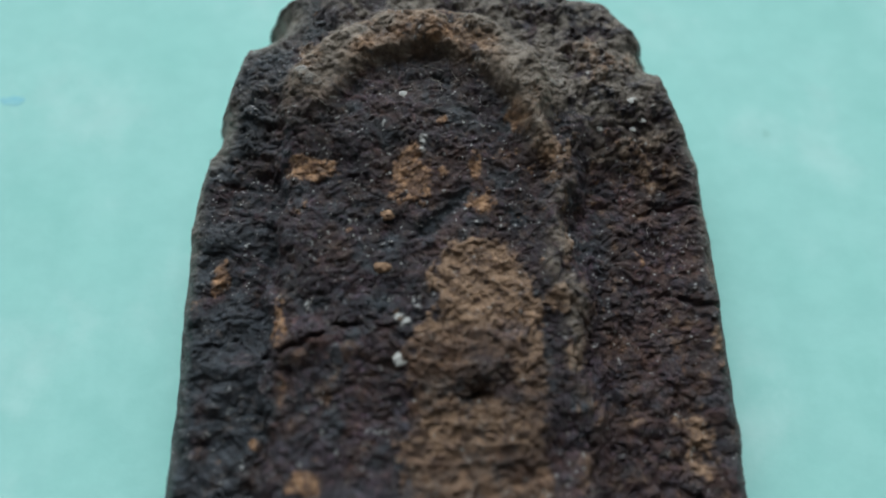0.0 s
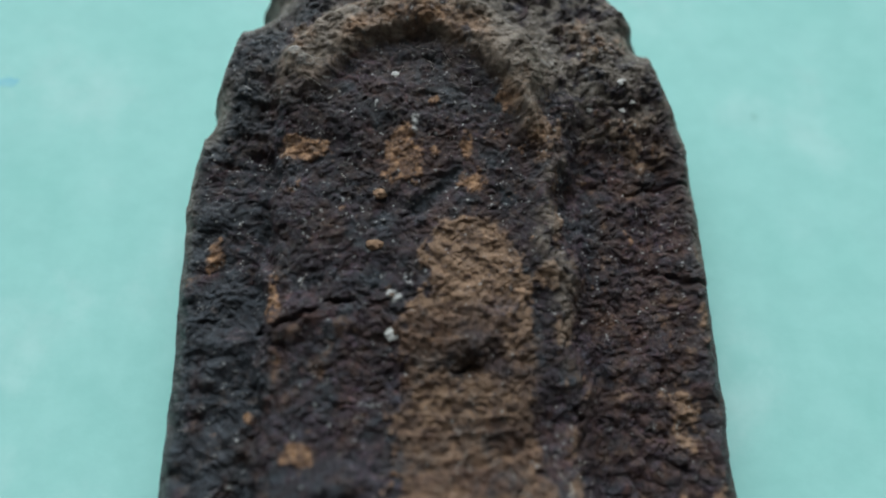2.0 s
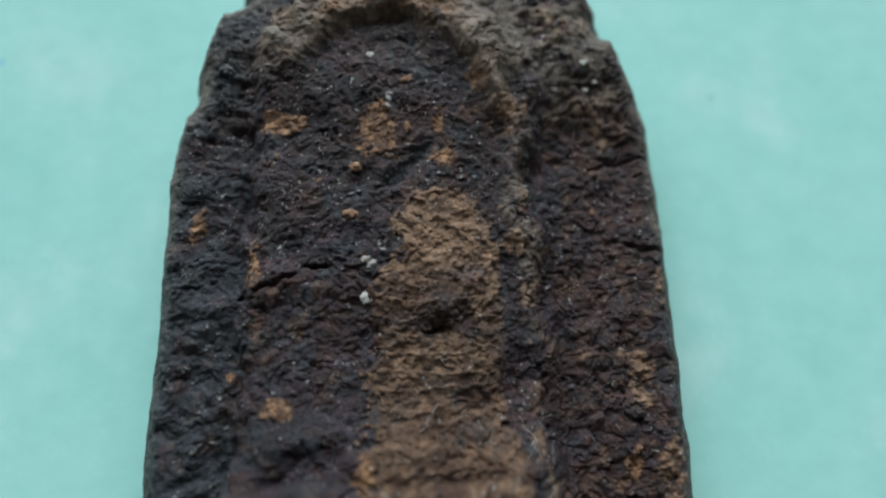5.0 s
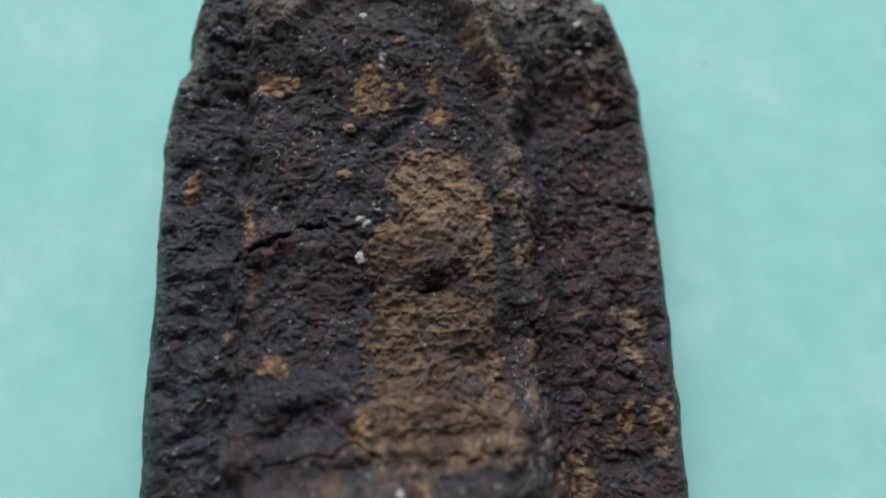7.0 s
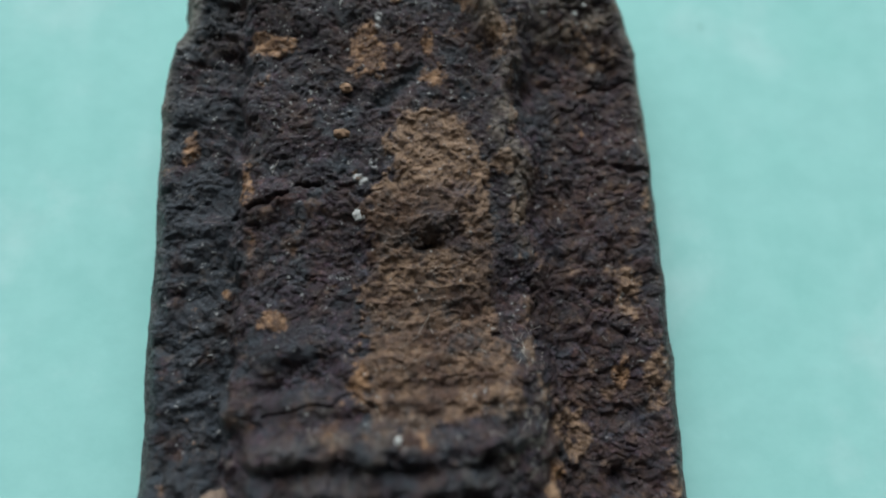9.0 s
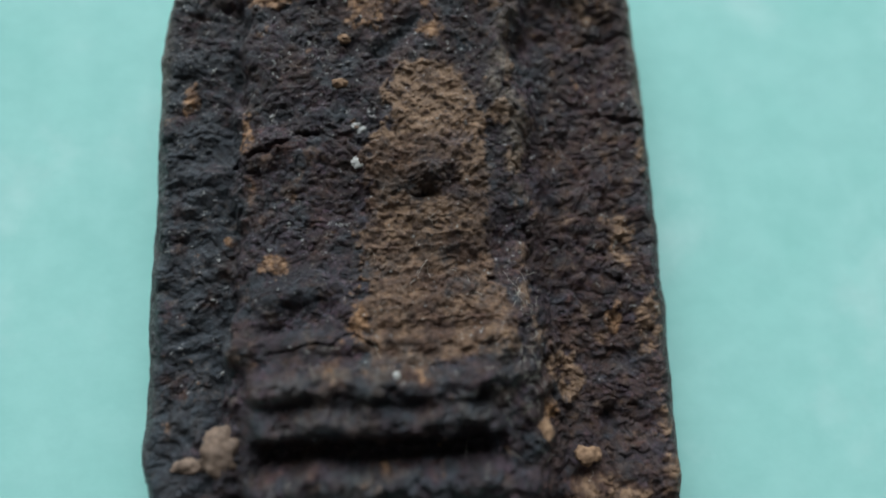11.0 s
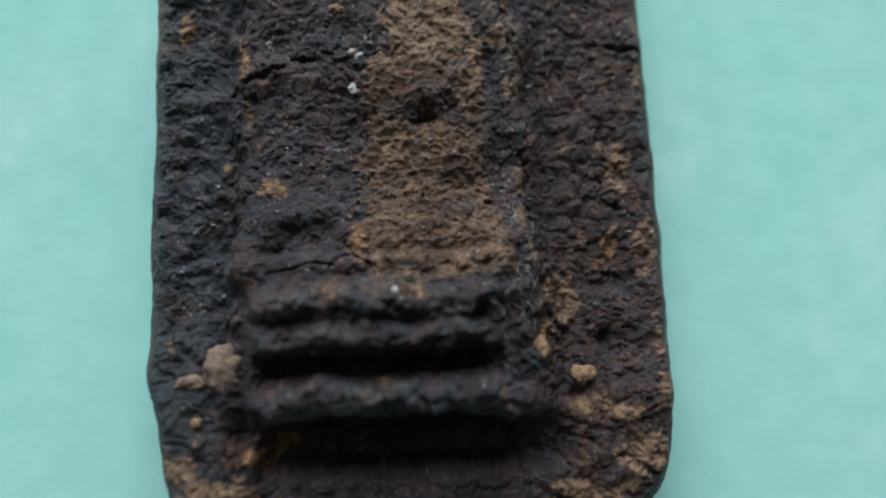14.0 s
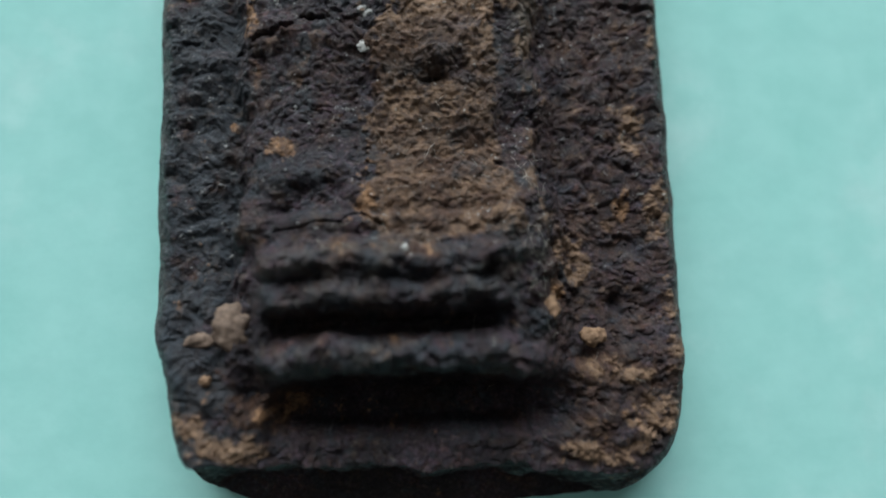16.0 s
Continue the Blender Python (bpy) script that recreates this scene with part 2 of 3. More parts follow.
# plate: thickness, raised ends, worn rim
Z = 3.05 + 0.0 * X
Z += 1.0 * step(10, 17, Y) + 0.55 * step(-9, -15, Y) + 0.8 * step(-9, -14, Y) * step(-6, -10, X)
Z -= 0.55 * step(6.0, 7.2, X) * step(12.4, 10.4, X) * step(13, 9, Y) * step(-15, -11, Y)

# raised panel, between a narrow groove on one side and a trough on the other
right = 5.7 + 0.3 * step(9, 0, Y) + 0.9 * fbm(X, Y, 2.4, 4, 41)
left = -9.15 + 0.65 * fbm(X, Y, 2.2, 4, 43, 0.6)
panel = step(-0.55, 0.9, X - left) * step(-0.7 - 0.7 * step(10, 5, Y), 0.7 + 0.5 * step(10, 5, Y), right - X) * step(18.5, 16.0, Y) * step(-15, -13.5, Y)
rise = 4.05 + 0.55 * step(9, 15, Y) + 0.75 * step(-3.5, -6.5, Y) + 0.55 * step(-6.6, -7.4, Y)
rise = rise - 0.35 * step(-2, 5, X) - 0.2 * step(-6.5, -9, X)
Z = Z + (rise - Z) * panel
Z -= (0.32 + 0.4 * fbm(X, Y, 2.0, 3, 45)) * np.exp(-((X - left + 0.3) / 0.55) ** 2) * step(14, 11, Y) * step(-17, -14, Y)

# arched moulding round the head of the panel
ax_, ay_ = (X + 1.95) / 7.35, (Y - 11.4) / 7.9
ring = np.sqrt(ax_ ** 2 + ay_ ** 2) + 0.035 * fbm(X, Y, 2.2, 3, 47)
fade = step(10.8, 14.2, Y + 0.5 * N1 - 2.3 * step(-4, -7, X))
outer = 0.17 * step(16.6, 13.2, Y) * step(-0.5, 1.0, X)
arch_h = step(1.13, 0.97, ring + outer) * step(0.66, 0.80, ring) * fade
Z = np.where(arch_h > 0, Z + (np.maximum(Z, 5.3 + 0.3 * fbm(X, Y, 1.6, 3, 53)) - Z) * arch_h, Z)
rib = np.exp(-((X - right + 0.7) / 0.5) ** 2) * step(12, 10, Y) * step(-2, 3, Y)
Z += 0.35 * rib
Z -= 0.3 * np.exp(-((X - right - 0.7) / 0.7) ** 2) * step(12, 9, Y) * step(-14, -10, Y)

# stepped pedestal: two lips with a deep slot, then a drop to the foot of the plate
wav = 0.36 * fbm(X, Y * 0.4, 2.8, 2, 61, 0.45)
Yp = Y + 0.5 * fbm(X, Y, 1.7, 4, 67)
yy = Y + 0.22 + 0.45 * wav + 0.2 * fbm(X, Y, 0.8, 3, 62) + 0.02 * np.clip(np.abs(X + 1.3) - 2.0, 0, None) ** 2 * step(-11.6, -12.6, Y) - 0.012 * np.clip(X, 0, None) ** 2 * step(-10.0, -9.0, Y)
span1 = step(-8.5, -6.5, X + 0.5 * fbm(X, Y, 1.5, 3, 63)) * step(6.6, 2.9, X + 0.8 * fbm(X, Y, 1.5, 3, 65))
span2 = step(-7.9, -6.2, X + 0.5 * fbm(X, Y, 1.5, 3, 63)) * step(6.9, 3.0, X + 0.8 * fbm(X, Y, 1.5, 3, 65) + 0.2 * (Y + 13))
PROFILE = ((-17.7, 3.2), (-17.1, 2.4), (-16.5, 1.5), (-15.2, 1.2), (-14.6, 2.0), (-14.3, 3.2), (-14.0, 4.7), (-13.7, 5.7), (-13.4, 6.25),
           (-13.05, 6.55), (-12.7, 6.5), (-12.4, 6.1), (-12.15, 5.2), (-11.95, 4.3), (-11.7, 4.0), (-11.45, 4.5), (-11.2, 5.4),
           (-10.95, 6.05), (-10.65, 6.45), (-10.3, 6.5), (-10.0, 6.25), (-9.8, 5.95), (-9.65, 5.85), (-9.45, 6.05), (-9.15, 6.4), (-8.8, 6.5),
           (-8.4, 6.1), (-8.0, 5.5), (-7.6, 5.0), (-7.2, 4.7))
prof = np.interp(yy.ravel(), [a for a, b in PROFILE], [b for a, b in PROFILE]).reshape(yy.shape)
prof = prof + (0.38 * fbm(X, Y, 1.3, 3, 69) + 0.14 * fbm(X, Y, 0.55, 3, 71)) * step(4.0, 5.5, prof)
span = np.where(Y < -11.4, span2, span1)
prof = 3.0 + (prof - 3.0) * (1 - 0.22 * np.clip((X + 1.2) / 6.5, -1.2, 1.2) ** 4)
Z = np.where((Yp < -7.0) & (Y > -17.7), Z + (prof - Z) * span * step(-7.0, -8.3, Yp) * step(-17.7, -16.6, Y), Z)
# the ends of the lips run down in worn flanks
fx_ = X + 0.9 * fbm(X, Y, 1.6, 4, 73, 0.6)
slope_z = np.interp(fx_.ravel(), [2.8, 3.6, 4.5, 5.75, 6.8, 7.6], [5.9, 5.9, 5.4, 4.4, 3.3, 2.4]).reshape(X.shape) + 0.4 * fbm(X, Y, 0.9, 4, 75, 0.65)
flank = step(-5.0, -8.0, Y + 0.8 * N1) * step(-15.2, -13.9, Y + 0.6 * N1 - 0.12 * (X - 4)) * step(3.0, 4.2, fx_)
Z = np.where(flank > 0, Z + (np.maximum(Z, slope_z) - Z) * flank, Z)
Z -= 0.8 * np.exp(-((X + 8.35) / 0.55) ** 2) * step(-7.5, -9, Y) * step(-16.5, -15, Y)

# a sunken pad with a cracked upper edge, hollows and cracks
def stroke(points, width, depth, jitter=0.15, seed=70):
    """A crack along a line of points; returns its depth field."""
    wx, wy = X + jitter * fbm(X, Y, 0.8, 3, seed), Y + jitter * fbm(X, Y, 0.8, 3, seed + 5)
    best = np.full(X.shape, 9.0)
    for (x0, y0), (x1, y1) in zip(points, points[1:]):
        dx, dy = x1 - x0, y1 - y0
        s = np.clip(((wx - x0) * dx + (wy - y0) * dy) / (dx * dx + dy * dy), 0, 1)
        best = np.minimum(best, np.hypot(wx - x0 - s * dx, wy - y0 - s * dy))
    return depth * np.exp(-(best / width) ** 2)


Z -= stroke([(-9.0, 1.7), (-7.6, 2.5), (-6.1, 3.1), (-4.6, 3.3), (-3.2, 3.0), (-2.5, 2.3)], 0.13, 0.42, 0.5) * step(-0.45, 0.1, N1) * (0.35 + 0.65 * step(-4.0, -5.2, X))
Z -= 0.22 * step(3.0, 2.2, Y - 0.12 * X) * step(-3.5, -1.5, Y) * step(-9, -8, X) * step(-2.2, -3.0, X)
Z -= stroke([(-6.9, -7.0), (-6.0, -5.9), (-5.0, -5.4), (-4.2, -5.7), (-3.2, -6.6)], 0.2, 0.2, 0.8, seed=81) * step(-0.6, 0.1, N1)
brow = Y - 0.18 * (X + 5.4) + 0.35 * fbm(X, Y, 1.5, 3, 83)
Z -= 0.7 * step(-4.6, -6.1, brow) * step(-7.6, -6.2, brow) * np.exp(-((X + 5.5) / 1.7) ** 4)
Z -= stroke([(-4.1, -7.4), (-3.6, -6.9), (-3.0, -6.9), (-2.0, -7.4)], 0.08, 0.25, seed=85)
Z -= stroke([(-7.0, -7.7), (-4.5, -7.3), (-3.9, -7.5)], 0.08, 0.2, seed=87)
Z -= stroke([(5.25, 6.0), (5.5, 3.2), (5.6, 0.2), (5.75, -2.8), (6.0, -6.2)], 0.2, 0.24, 0.9, seed=88) * step(-0.35, 0.25, N1)
Z -= stroke([(10.2, 4.9), (11.4, 4.3), (13.0, 4.1)], 0.15, 0.32, 0.3, seed=90)
Z -= stroke([(9.0, 9.0), (10.5, 9.3), (12.4, 9.6)], 0.14, 0.28, 0.3, seed=92)
Z -= stroke([(-13.8, 2.1), (-12.8, 2.0), (-11.0, 2.6)], 0.2, 0.2, 0.6, seed=94) * step(-0.5, 0.2, N1)
Z -= stroke([(-13.9, -5.0), (-12.5, -4.7), (-10.6, -5.0)], 0.2, 0.14, 0.7, seed=96) * step(-0.4, 0.2, N1)
Z -= stroke([(-1.7, 7.6), (-0.9, 8.3), (-0.2, 9.3)], 0.4, 0.3, 0.3, seed=98)
jx, jy = X + 0.35 * N1, Y + 0.35 * N2
Z -= 0.65 * np.exp(-(((jx - 0.5) / 0.42) ** 2 + ((jy - 0.1 * X - 0.0) / 0.18) ** 2))
Z += 0.65 * np.exp(-(((jx - 0.7) / 0.85) ** 2 + ((jy - 1.15) / 0.6) ** 2))
Z -= 0.6 * np.exp(-(((jx + 1.3) / 0.2) ** 2 + ((jy - 15.6) / 0.16) ** 2))
Z -= 0.6 * np.exp(-(((X - 8.0) / 0.7) ** 2 + ((Y + 13.9) / 0.4) ** 2))
Z -= 0.7 * np.exp(-(((X - 9.6) / 0.5) ** 2 + ((Y + 11.3) / 0.5) ** 2))

# deposits: soft spots broken up by noise


N3 = fbm(X, Y, 0.35, 4, 121, 0.7)


def spots(rows, rag=0.75):
    total = np.zeros(X.shape)
    for cx, cy, rx, ry, strength in rows:
        total = np.maximum(total, np.exp(-0.8 * (((X - cx) / rx) ** 2 + ((Y - cy) / ry) ** 2)) * strength)
    return step(0.34, 0.66, total + (rag * N1 + 0.35 * N3) * np.minimum(1, total * 3))


wob = X + 0.9 * fbm(X, Y, 1.8, 5, 125, 0.68) + 0.6 * N2 + 0.35 * N3
left_side = -2.55 + 1.1 * step(2.2, 3.6, Y) + 0.5 * step(5, 7, Y)
right_side = 3.75 - 0.2 * step(0, 5, Y) - 1.1 * step(4, 7.2, Y) - 0.2 * step(-6, -3, Y) + 0.5 * step(-2.5, -6.5, Y)
band = step(-0.7, 0.6, wob - left_side) * step(-0.8, 0.6, right_side - wob) * step(7.9, 6.9, Y + 0.7 * N1) * step(-9.1, -7.4, Yp)
crust = step(0.28, 0.8, band + 0.35 * N1 + 0.3 * N3)
Ye, Xe = Y + 0.9 * fbm(X, Y, 1.9, 4, 127, 0.6), X + 0.8 * fbm(X, Y, 1.7, 4, 128, 0.6)
patch = fbm(X, Y, 1.2, 5, 129, 0.68)
dull = step(3.3, 2.7, Ye - 0.2 * step(-1, 2, Xe)) * step(-0.5, 0.3, Ye)                # a dark brown belt across the crust
dull = dull * (1 - 0.7 * step(1.9, 2.5, Xe))
low = step(-1.9, -2.7, Ye)
earth = 0.92 - 0.5 * dull - low * (0.42 + 0.40 * step(-0.25, 0.2, patch)) - (1 - low) * step(2.4, 1.6, Ye) * (0.12 + 0.4 * step(0.0, 0.35, patch))
hole = step(0.12, 0.5, fbm(X, Y, 0.5, 4, 159, 0.75))
earth = crust * np.clip(earth, 0.04, 1) * (1 - 0.65 * hole)
russet = crust * np.clip(0.9 * dull * step(0.6, -0.6, Xe) + 0.55 * low + 0.25 * step(2.4, 1.6, Ye), 0, 0.9)
upper_tan = spots([(-6.4, 17.0, 1.7, 1.1, 1.0), (-2.5, 18.8, 2.6, 0.6, 0.8), (1.4, 18.4, 1.8, 0.7, 0.8), (4.0, 15.9, 1.4, 1.7, 0.85),
                                      (5.1, 8.0, 0.35, 2.6, 0.62), (4.5, 11.8, 0.8, 1.5, 0.95), (4.6, 4.6, 0.8, 0.9, 0.62), (5.2, 2.2, 0.7, 2.2, 0.6), (7.2, 17.2, 2.4, 1.6, 0.62), (9.8, 12.0, 1.8, 2.0, 0.5), (12.3, 2.8, 0.4, 1.8, 0.65)])
lower_tan = spots([(11.3, -16.6, 1.7, 1.0, 0.85), (8.4, -18.3, 2.0, 0.7, 0.75), (-9.2, -17.6, 1.7, 0.6, 0.85),
                                      (10.9, -1.9, 0.8, 1.8, 0.7), (3.6, -7.0, 0.9, 0.9, 0.55), (9.4, -14.6, 2.4, 1.2, 0.38), (12.3, -12.0, 0.7, 2.6, 0.62),
                                      (-11.4, -16.4, 1.6, 0.8, 0.62), (7.4, -9.0, 1.2, 1.6, 0.5), (12.0, -6.5, 0.9, 2.0, 0.5)])
tan = np.maximum(earth, 0.85 * np.maximum(upper_tan, lower_tan))
upper_orange = spots([(-7.4, 11.1, 1.2, 0.6, 0.9), (-2.2, 10.4, 1.1, 1.35, 1.0), (0.9, 9.4, 1.0, 0.8, 0.95), (0.6, 11.0, 0.35, 0.8, 0.6), (-0.8, 13.3, 0.45, 0.3, 0.7),
                (4.4, 11.6, 0.5, 0.6, 0.6), (2.9, 13.6, 0.7, 0.8, 0.75), (-11.7, 5.5, 0.4, 1.0, 0.75), (-8.6, 3.4, 0.5, 1.1, 0.8), (8.7, 6.6, 0.6, 0.6, 0.5)])
lower_orange = spots([(-6.8, -3.5, 0.8, 0.5, 0.95),
                (-2.8, -6.1, 0.55, 0.9, 0.95), (10.2, -6.3, 0.4, 0.8, 0.75), (-7.1, -16.0, 1.2, 0.8, 0.48), (-1.2, 17.7, 2.6, 0.5, 0.72),
                (-3.3, -8.6, 1.4, 0.4, 0.4), (0.3, -8.7, 1.0, 0.4, 0.4), (6.2, -10.6, 0.5, 0.9, 0.6), (-9.5, -2.0, 0.3, 0.3, 0.6), (-1.4, -10.0, 0.4, 0.3, 0.6), (-1.5, -10.9, 0.3, 0.3, 0.5), (-1.6, -12.6, 0.3, 0.25, 0.5)])
orange = np.maximum(upper_orange, lower_orange)
lime = spots([(7.2, 13.5, 0.32, 0.25, 0.7), (9.3, 13.8, 0.5, 0.28, 0.7), (8.9, 14.9, 0.25, 0.2, 0.6), (-8.0, 15.8, 0.3, 0.25, 0.5),
              (-7.3, 4.1, 0.3, 0.5, 0.6), (-3.0, 3.6, 0.3, 0.2, 0.5), (4.6, 16.6, 0.6, 0.5, 0.5),
              (-6.4, 3.2, 1.3, 0.22, 0.27), (-4.0, 3.6, 1.2, 0.25, 0.27), (-2.2, 4.2, 0.6, 0.6, 0.40), (-2.7, 3.5, 0.5, 0.25, 0.34), (-7.7, 3.8, 0.5, 0.25, 0.45), (-1.9, 12.2, 0.22, 1.1, 0.5), (-1.4, 8.7, 0.3, 0.6, 0.42), (4.9, 15.6, 0.9, 0.5, 0.42), (-7.6, 15.2, 0.7, 0.5, 0.42), (9.9, 14.1, 0.4, 0.3, 0.6)], 0.9)
ragged = fbm(X, Y, 0.8, 5, 133, 0.75)
inner = step(0.74, 0.82, ring) * step(0.94, 0.86, ring) * step(14.2, 15.5, Y) * step(4.5, 3.0, np.abs(X + 1.9))
orange = np.maximum(orange, 0.75 * inner * step(-0.35, 0.2, N1 + 0.2 * N3))
rusty = stroke([(-8.3, 0.0), (-8.2, 1.2), (-7.2, 2.1), (-5.9, 2.4), (-4.9, 2.1)], 0.22, 0.62, 0.4, seed=161)
rusty = np.maximum(rusty, stroke([(-6.0, -0.2), (-6.2, 0.7), (-5.8, 1.6)], 0.2, 0.45, 0.4, seed=163))
orange = np.maximum(orange, rusty * step(-0.35, 0.25, N1))
orange *= 0.45 + 0.55 * step(-0.35, 0.25, N3 + 0.5 * ragged)
tan = np.maximum(tan, 0.95 * arch_h * step(-0.42, 0.12, ragged + 0.35 * fbm(X, Y, 1.5, 3, 149) + 0.1))
ribbon = np.exp(-((X - right + 0.4) / 0.5) ** 2) * step(12, 10, Y) * step(-10, -8, Y)
tan = np.maximum(tan, 0.65 * ribbon * step(-0.1, 0.4, ragged))
tan = np.maximum(tan, 0.45 * step(0.26, 0.58, ragged) * (0.35 + 0.65 * step(5.5, 8, X)))
orange = np.maximum(orange, 0.7 * step(0.42, 0.65, fbm(X + 9, Y, 0.7, 5, 137, 0.75)) * step(-0.3, 0.3, fbm(X, Y, 5, 2, 139)))
brown = np.clip(step(-0.15, 0.45, ragged + 0.35 * step(5.5, 8, X) - 0.12) * (0.18 + 0.45 * step(5.5, 8, X)) + 0.45 * step(0.1, 0.5, fbm(X, Y, 2.2, 4, 131)), 0, 1) * 0.8
side = step(2.9, 1.5, edge + 0.5 * N1)
grey = np.clip(0.8 * step(-0.05, 0.45, fbm(X, Y, 1.4, 5, 141, 0.7) + 0.5 * step(-8.6, -9.6, X) - 0.1) + 0.6 * side, 0, 1)
grey *= 1 - 0.5 * step(6, 8, X)
lips = step(-7.8, -8.6, Y) * step(5.2, 6.2, Z) * (X < 5)
# blue-grey on the lip crests paints in their sheen from the sky
grey = np.maximum(grey, 0.65 * lips * step(-0.2, 0.3, fbm(X, Y, 1.0, 5, 143, 0.7)))
knob = np.exp(-(((jx - 0.7) / 0.9) ** 2 + ((jy - 1.1) / 0.65) ** 2))
tan *= 1 - 0.5 * knob
grey = np.maximum(grey, 0.35 * knob)
grey = np.maximum(grey, stroke([(-1.9, 7.7), (-0.9, 8.5), (0.2, 9.8)], 0.4, 0.9, 0.3, seed=98))
grey = np.maximum(grey, 0.65 * np.exp(-(((X + 6.0) / 2.4) ** 2 + ((Y + 4.6) / 1.3) ** 2)) * step(-0.4, 0.3, N1))
edging = step(2.3, 0.8, edge + 0.5 * N1)
# edge and head dusting, laid heavier at the top to paint in brighter light
dust_and_light = np.clip((0.25 + 0.6 * step(2, 9, Y + 2 * N1)) * edging * step(-0.7, 0.1, N1 + 0.25) + 0.8 * spots([(4.2, 16.4, 2.2, 1.9, 0.95), (1.8, 19.0, 3.0, 1.1, 0.9), (-5.8, 17.4, 2.0, 1.3, 0.8), (-2.0, 20.6, 5.0, 1.0, 0.6)]), 0, 1)
dust_and_light = np.maximum(dust_and_light, 0.8 * (0.3 + 0.7 * step(-1, 4, X)) * step(11, 15, Y + 3 * N1) * step(-0.2, 0.32, ragged + 0.15 * step(3, 6, X)) * (1 - 0.7 * step(0.85, 0.7, ring)))
dust_and_light = np.maximum(dust_and_light, 0.85 * arch_h * step(-0.35, 0.2, fbm(X, Y, 1.6, 4, 145, 0.6) + 0.15 * step(0, 3, X)))
dust_and_light *= 1 - 0.85 * np.clip(inner, 0, 1)
dust_and_light = np.maximum(dust_and_light, 0.5 * step(0.5, 0.75, N3))
dust_and_light = np.maximum(dust_and_light, 0.6 * rib * step(-0.4, 0.2, ragged))
# pale speckle that brightens the painted sheen of the lips
dust_and_light = np.maximum(dust_and_light, 0.25 * lips * step(0.05, 0.5, fbm(X, Y, 0.9, 5, 147, 0.7)))
# coats thinned on the foot's front face, painting its shade into the colour
foot_shade = 1 - 0.9 * step(-18.6, -19.2, Y)
dust_and_light, grey, brown = dust_and_light * foot_shade, grey * foot_shade, brown * foot_shade
# fine pale specks: lime grains that also paint in glints
lime = np.maximum(lime, foot_shade * (Y > -9.6) * 0.65 * step(0.575, 0.70, fbm(X, Y, 0.26, 3, 151, 0.75)))
lime = np.maximum(lime, (0.2 + 0.8 * step(2, 9, Y)) * foot_shade * (Y > -9.6) * 0.9 * step(0.70, 0.79, fbm(X, Y, 0.19, 2, 157, 0.6)))

# relief of the worn skin: clumps parted by creases, wrinkles, grain and pits
def billow(x, y, size, octaves, seed, gain=0.5):
    """Rounded clumps with sharp creases between them, 0 to 1."""
    total, amp, norm = 0.0, 1.0, 0.0
    for k in range(octaves):
        turn = 0.3 + 1.1 * k
        u = (x * math.cos(turn) - y * math.sin(turn)) / size + 11.7 * k
        v = (x * math.sin(turn) + y * math.cos(turn)) / size + 7.3 * k
        total, norm = total + amp * np.abs(2 * lattice(u, v, seed + k) - 1), norm + amp
        amp, size = amp * gain, size * 0.55
    return total / norm


def grains(x, y, size, seed):
    """A bed of rounded grains of uneven size and height, 0 to 1."""
    rs = np.random.RandomState(seed)
    px, py, hh, rr = rs.rand(256, 256), rs.rand(256, 256), 0.25 + 0.75 * rs.rand(256, 256), 0.5 + 0.45 * rs.rand(256, 256)
    u, v = x / size, y / size
    ui, vi = np.floor(u).astype(int), np.floor(v).astype(int)
    top = np.zeros(x.shape)
    for i in (-1, 0, 1):
        for j in (-1, 0, 1):
            cx, cy = (ui + i) % 256, (vi + j) % 256
            d2 = (u - ui - i - px[cx, cy]) ** 2 + (v - vi - j - py[cx, cy]) ** 2
            top = np.maximum(top, hh[cx, cy] * np.clip(1 - d2 / rr[cx, cy] ** 2, 0, 1))
    return top


brown = np.maximum(brown, russet)
brown = np.maximum(brown, 0.85 * spots([(-7.1, -16.0, 1.6, 1.0, 0.9), (-10.5, -15.0, 2.0, 1.6, 0.7), (-11.0, -10.0, 1.6, 1.6, 0.55), (9.4, -14.8, 2.6, 1.5, 0.8), (-3.3, -8.6, 1.8, 0.5, 0.9), (0.2, -8.7, 1.9, 0.5, 0.9), (-1.5, -12.7, 1.6, 0.4, 0.6), (-2.0, -10.3, 0.8, 0.4, 0.6)]))


smooth = np.exp(-(((X + 5.6) / 2.4) ** 2 + ((Y + 4.2) / 1.2) ** 2)) + np.exp(-(((X + 5.0) / 1.6) ** 2 + ((Y + 7.3) / 0.7) ** 2)) + 0.6 * np.exp(-(((X + 1) / 5) ** 2 + ((Y + 8.9) / 0.5) ** 2))
bent_x, bent_y = X + 0.4 * fbm(X, Y, 1.1, 4, 251, 0.6), Y + 0.4 * fbm(X, Y, 1.1, 4, 261, 0.6)
patchy = step(-0.45, 0.45, fbm(X, Y, 4.0, 3, 271))
trough = step(5.8, 7.5, X) * step(12.5, 11.5, X) * step(4, -3, Y)
rim_band = step(2.4, 1.2, edge)
plate_left = step(-8.8, -9.8, X) * step(12, 7, Y) * step(-12.5, -8.5, Y)
calm = (1 - 0.4 * plate_left) * (1 - 0.45 * arch_h) * (0.82 + 0.18 * step(-2, 7, Y)) * (1 + 0.3 * lips) * (1 - 0.7 * rim_band) * (1 - 0.6 * np.clip(smooth, 0, 1)) * (1 - 0.3 * crust) * (1 - 0.3 * panel * step(3, 6, Y))
clump_w = 0.13 + 0.10 * patchy + 0.12 * trough + 0.2 * step(-7.2, -8.2, Y) * step(4.5, 6, Z)
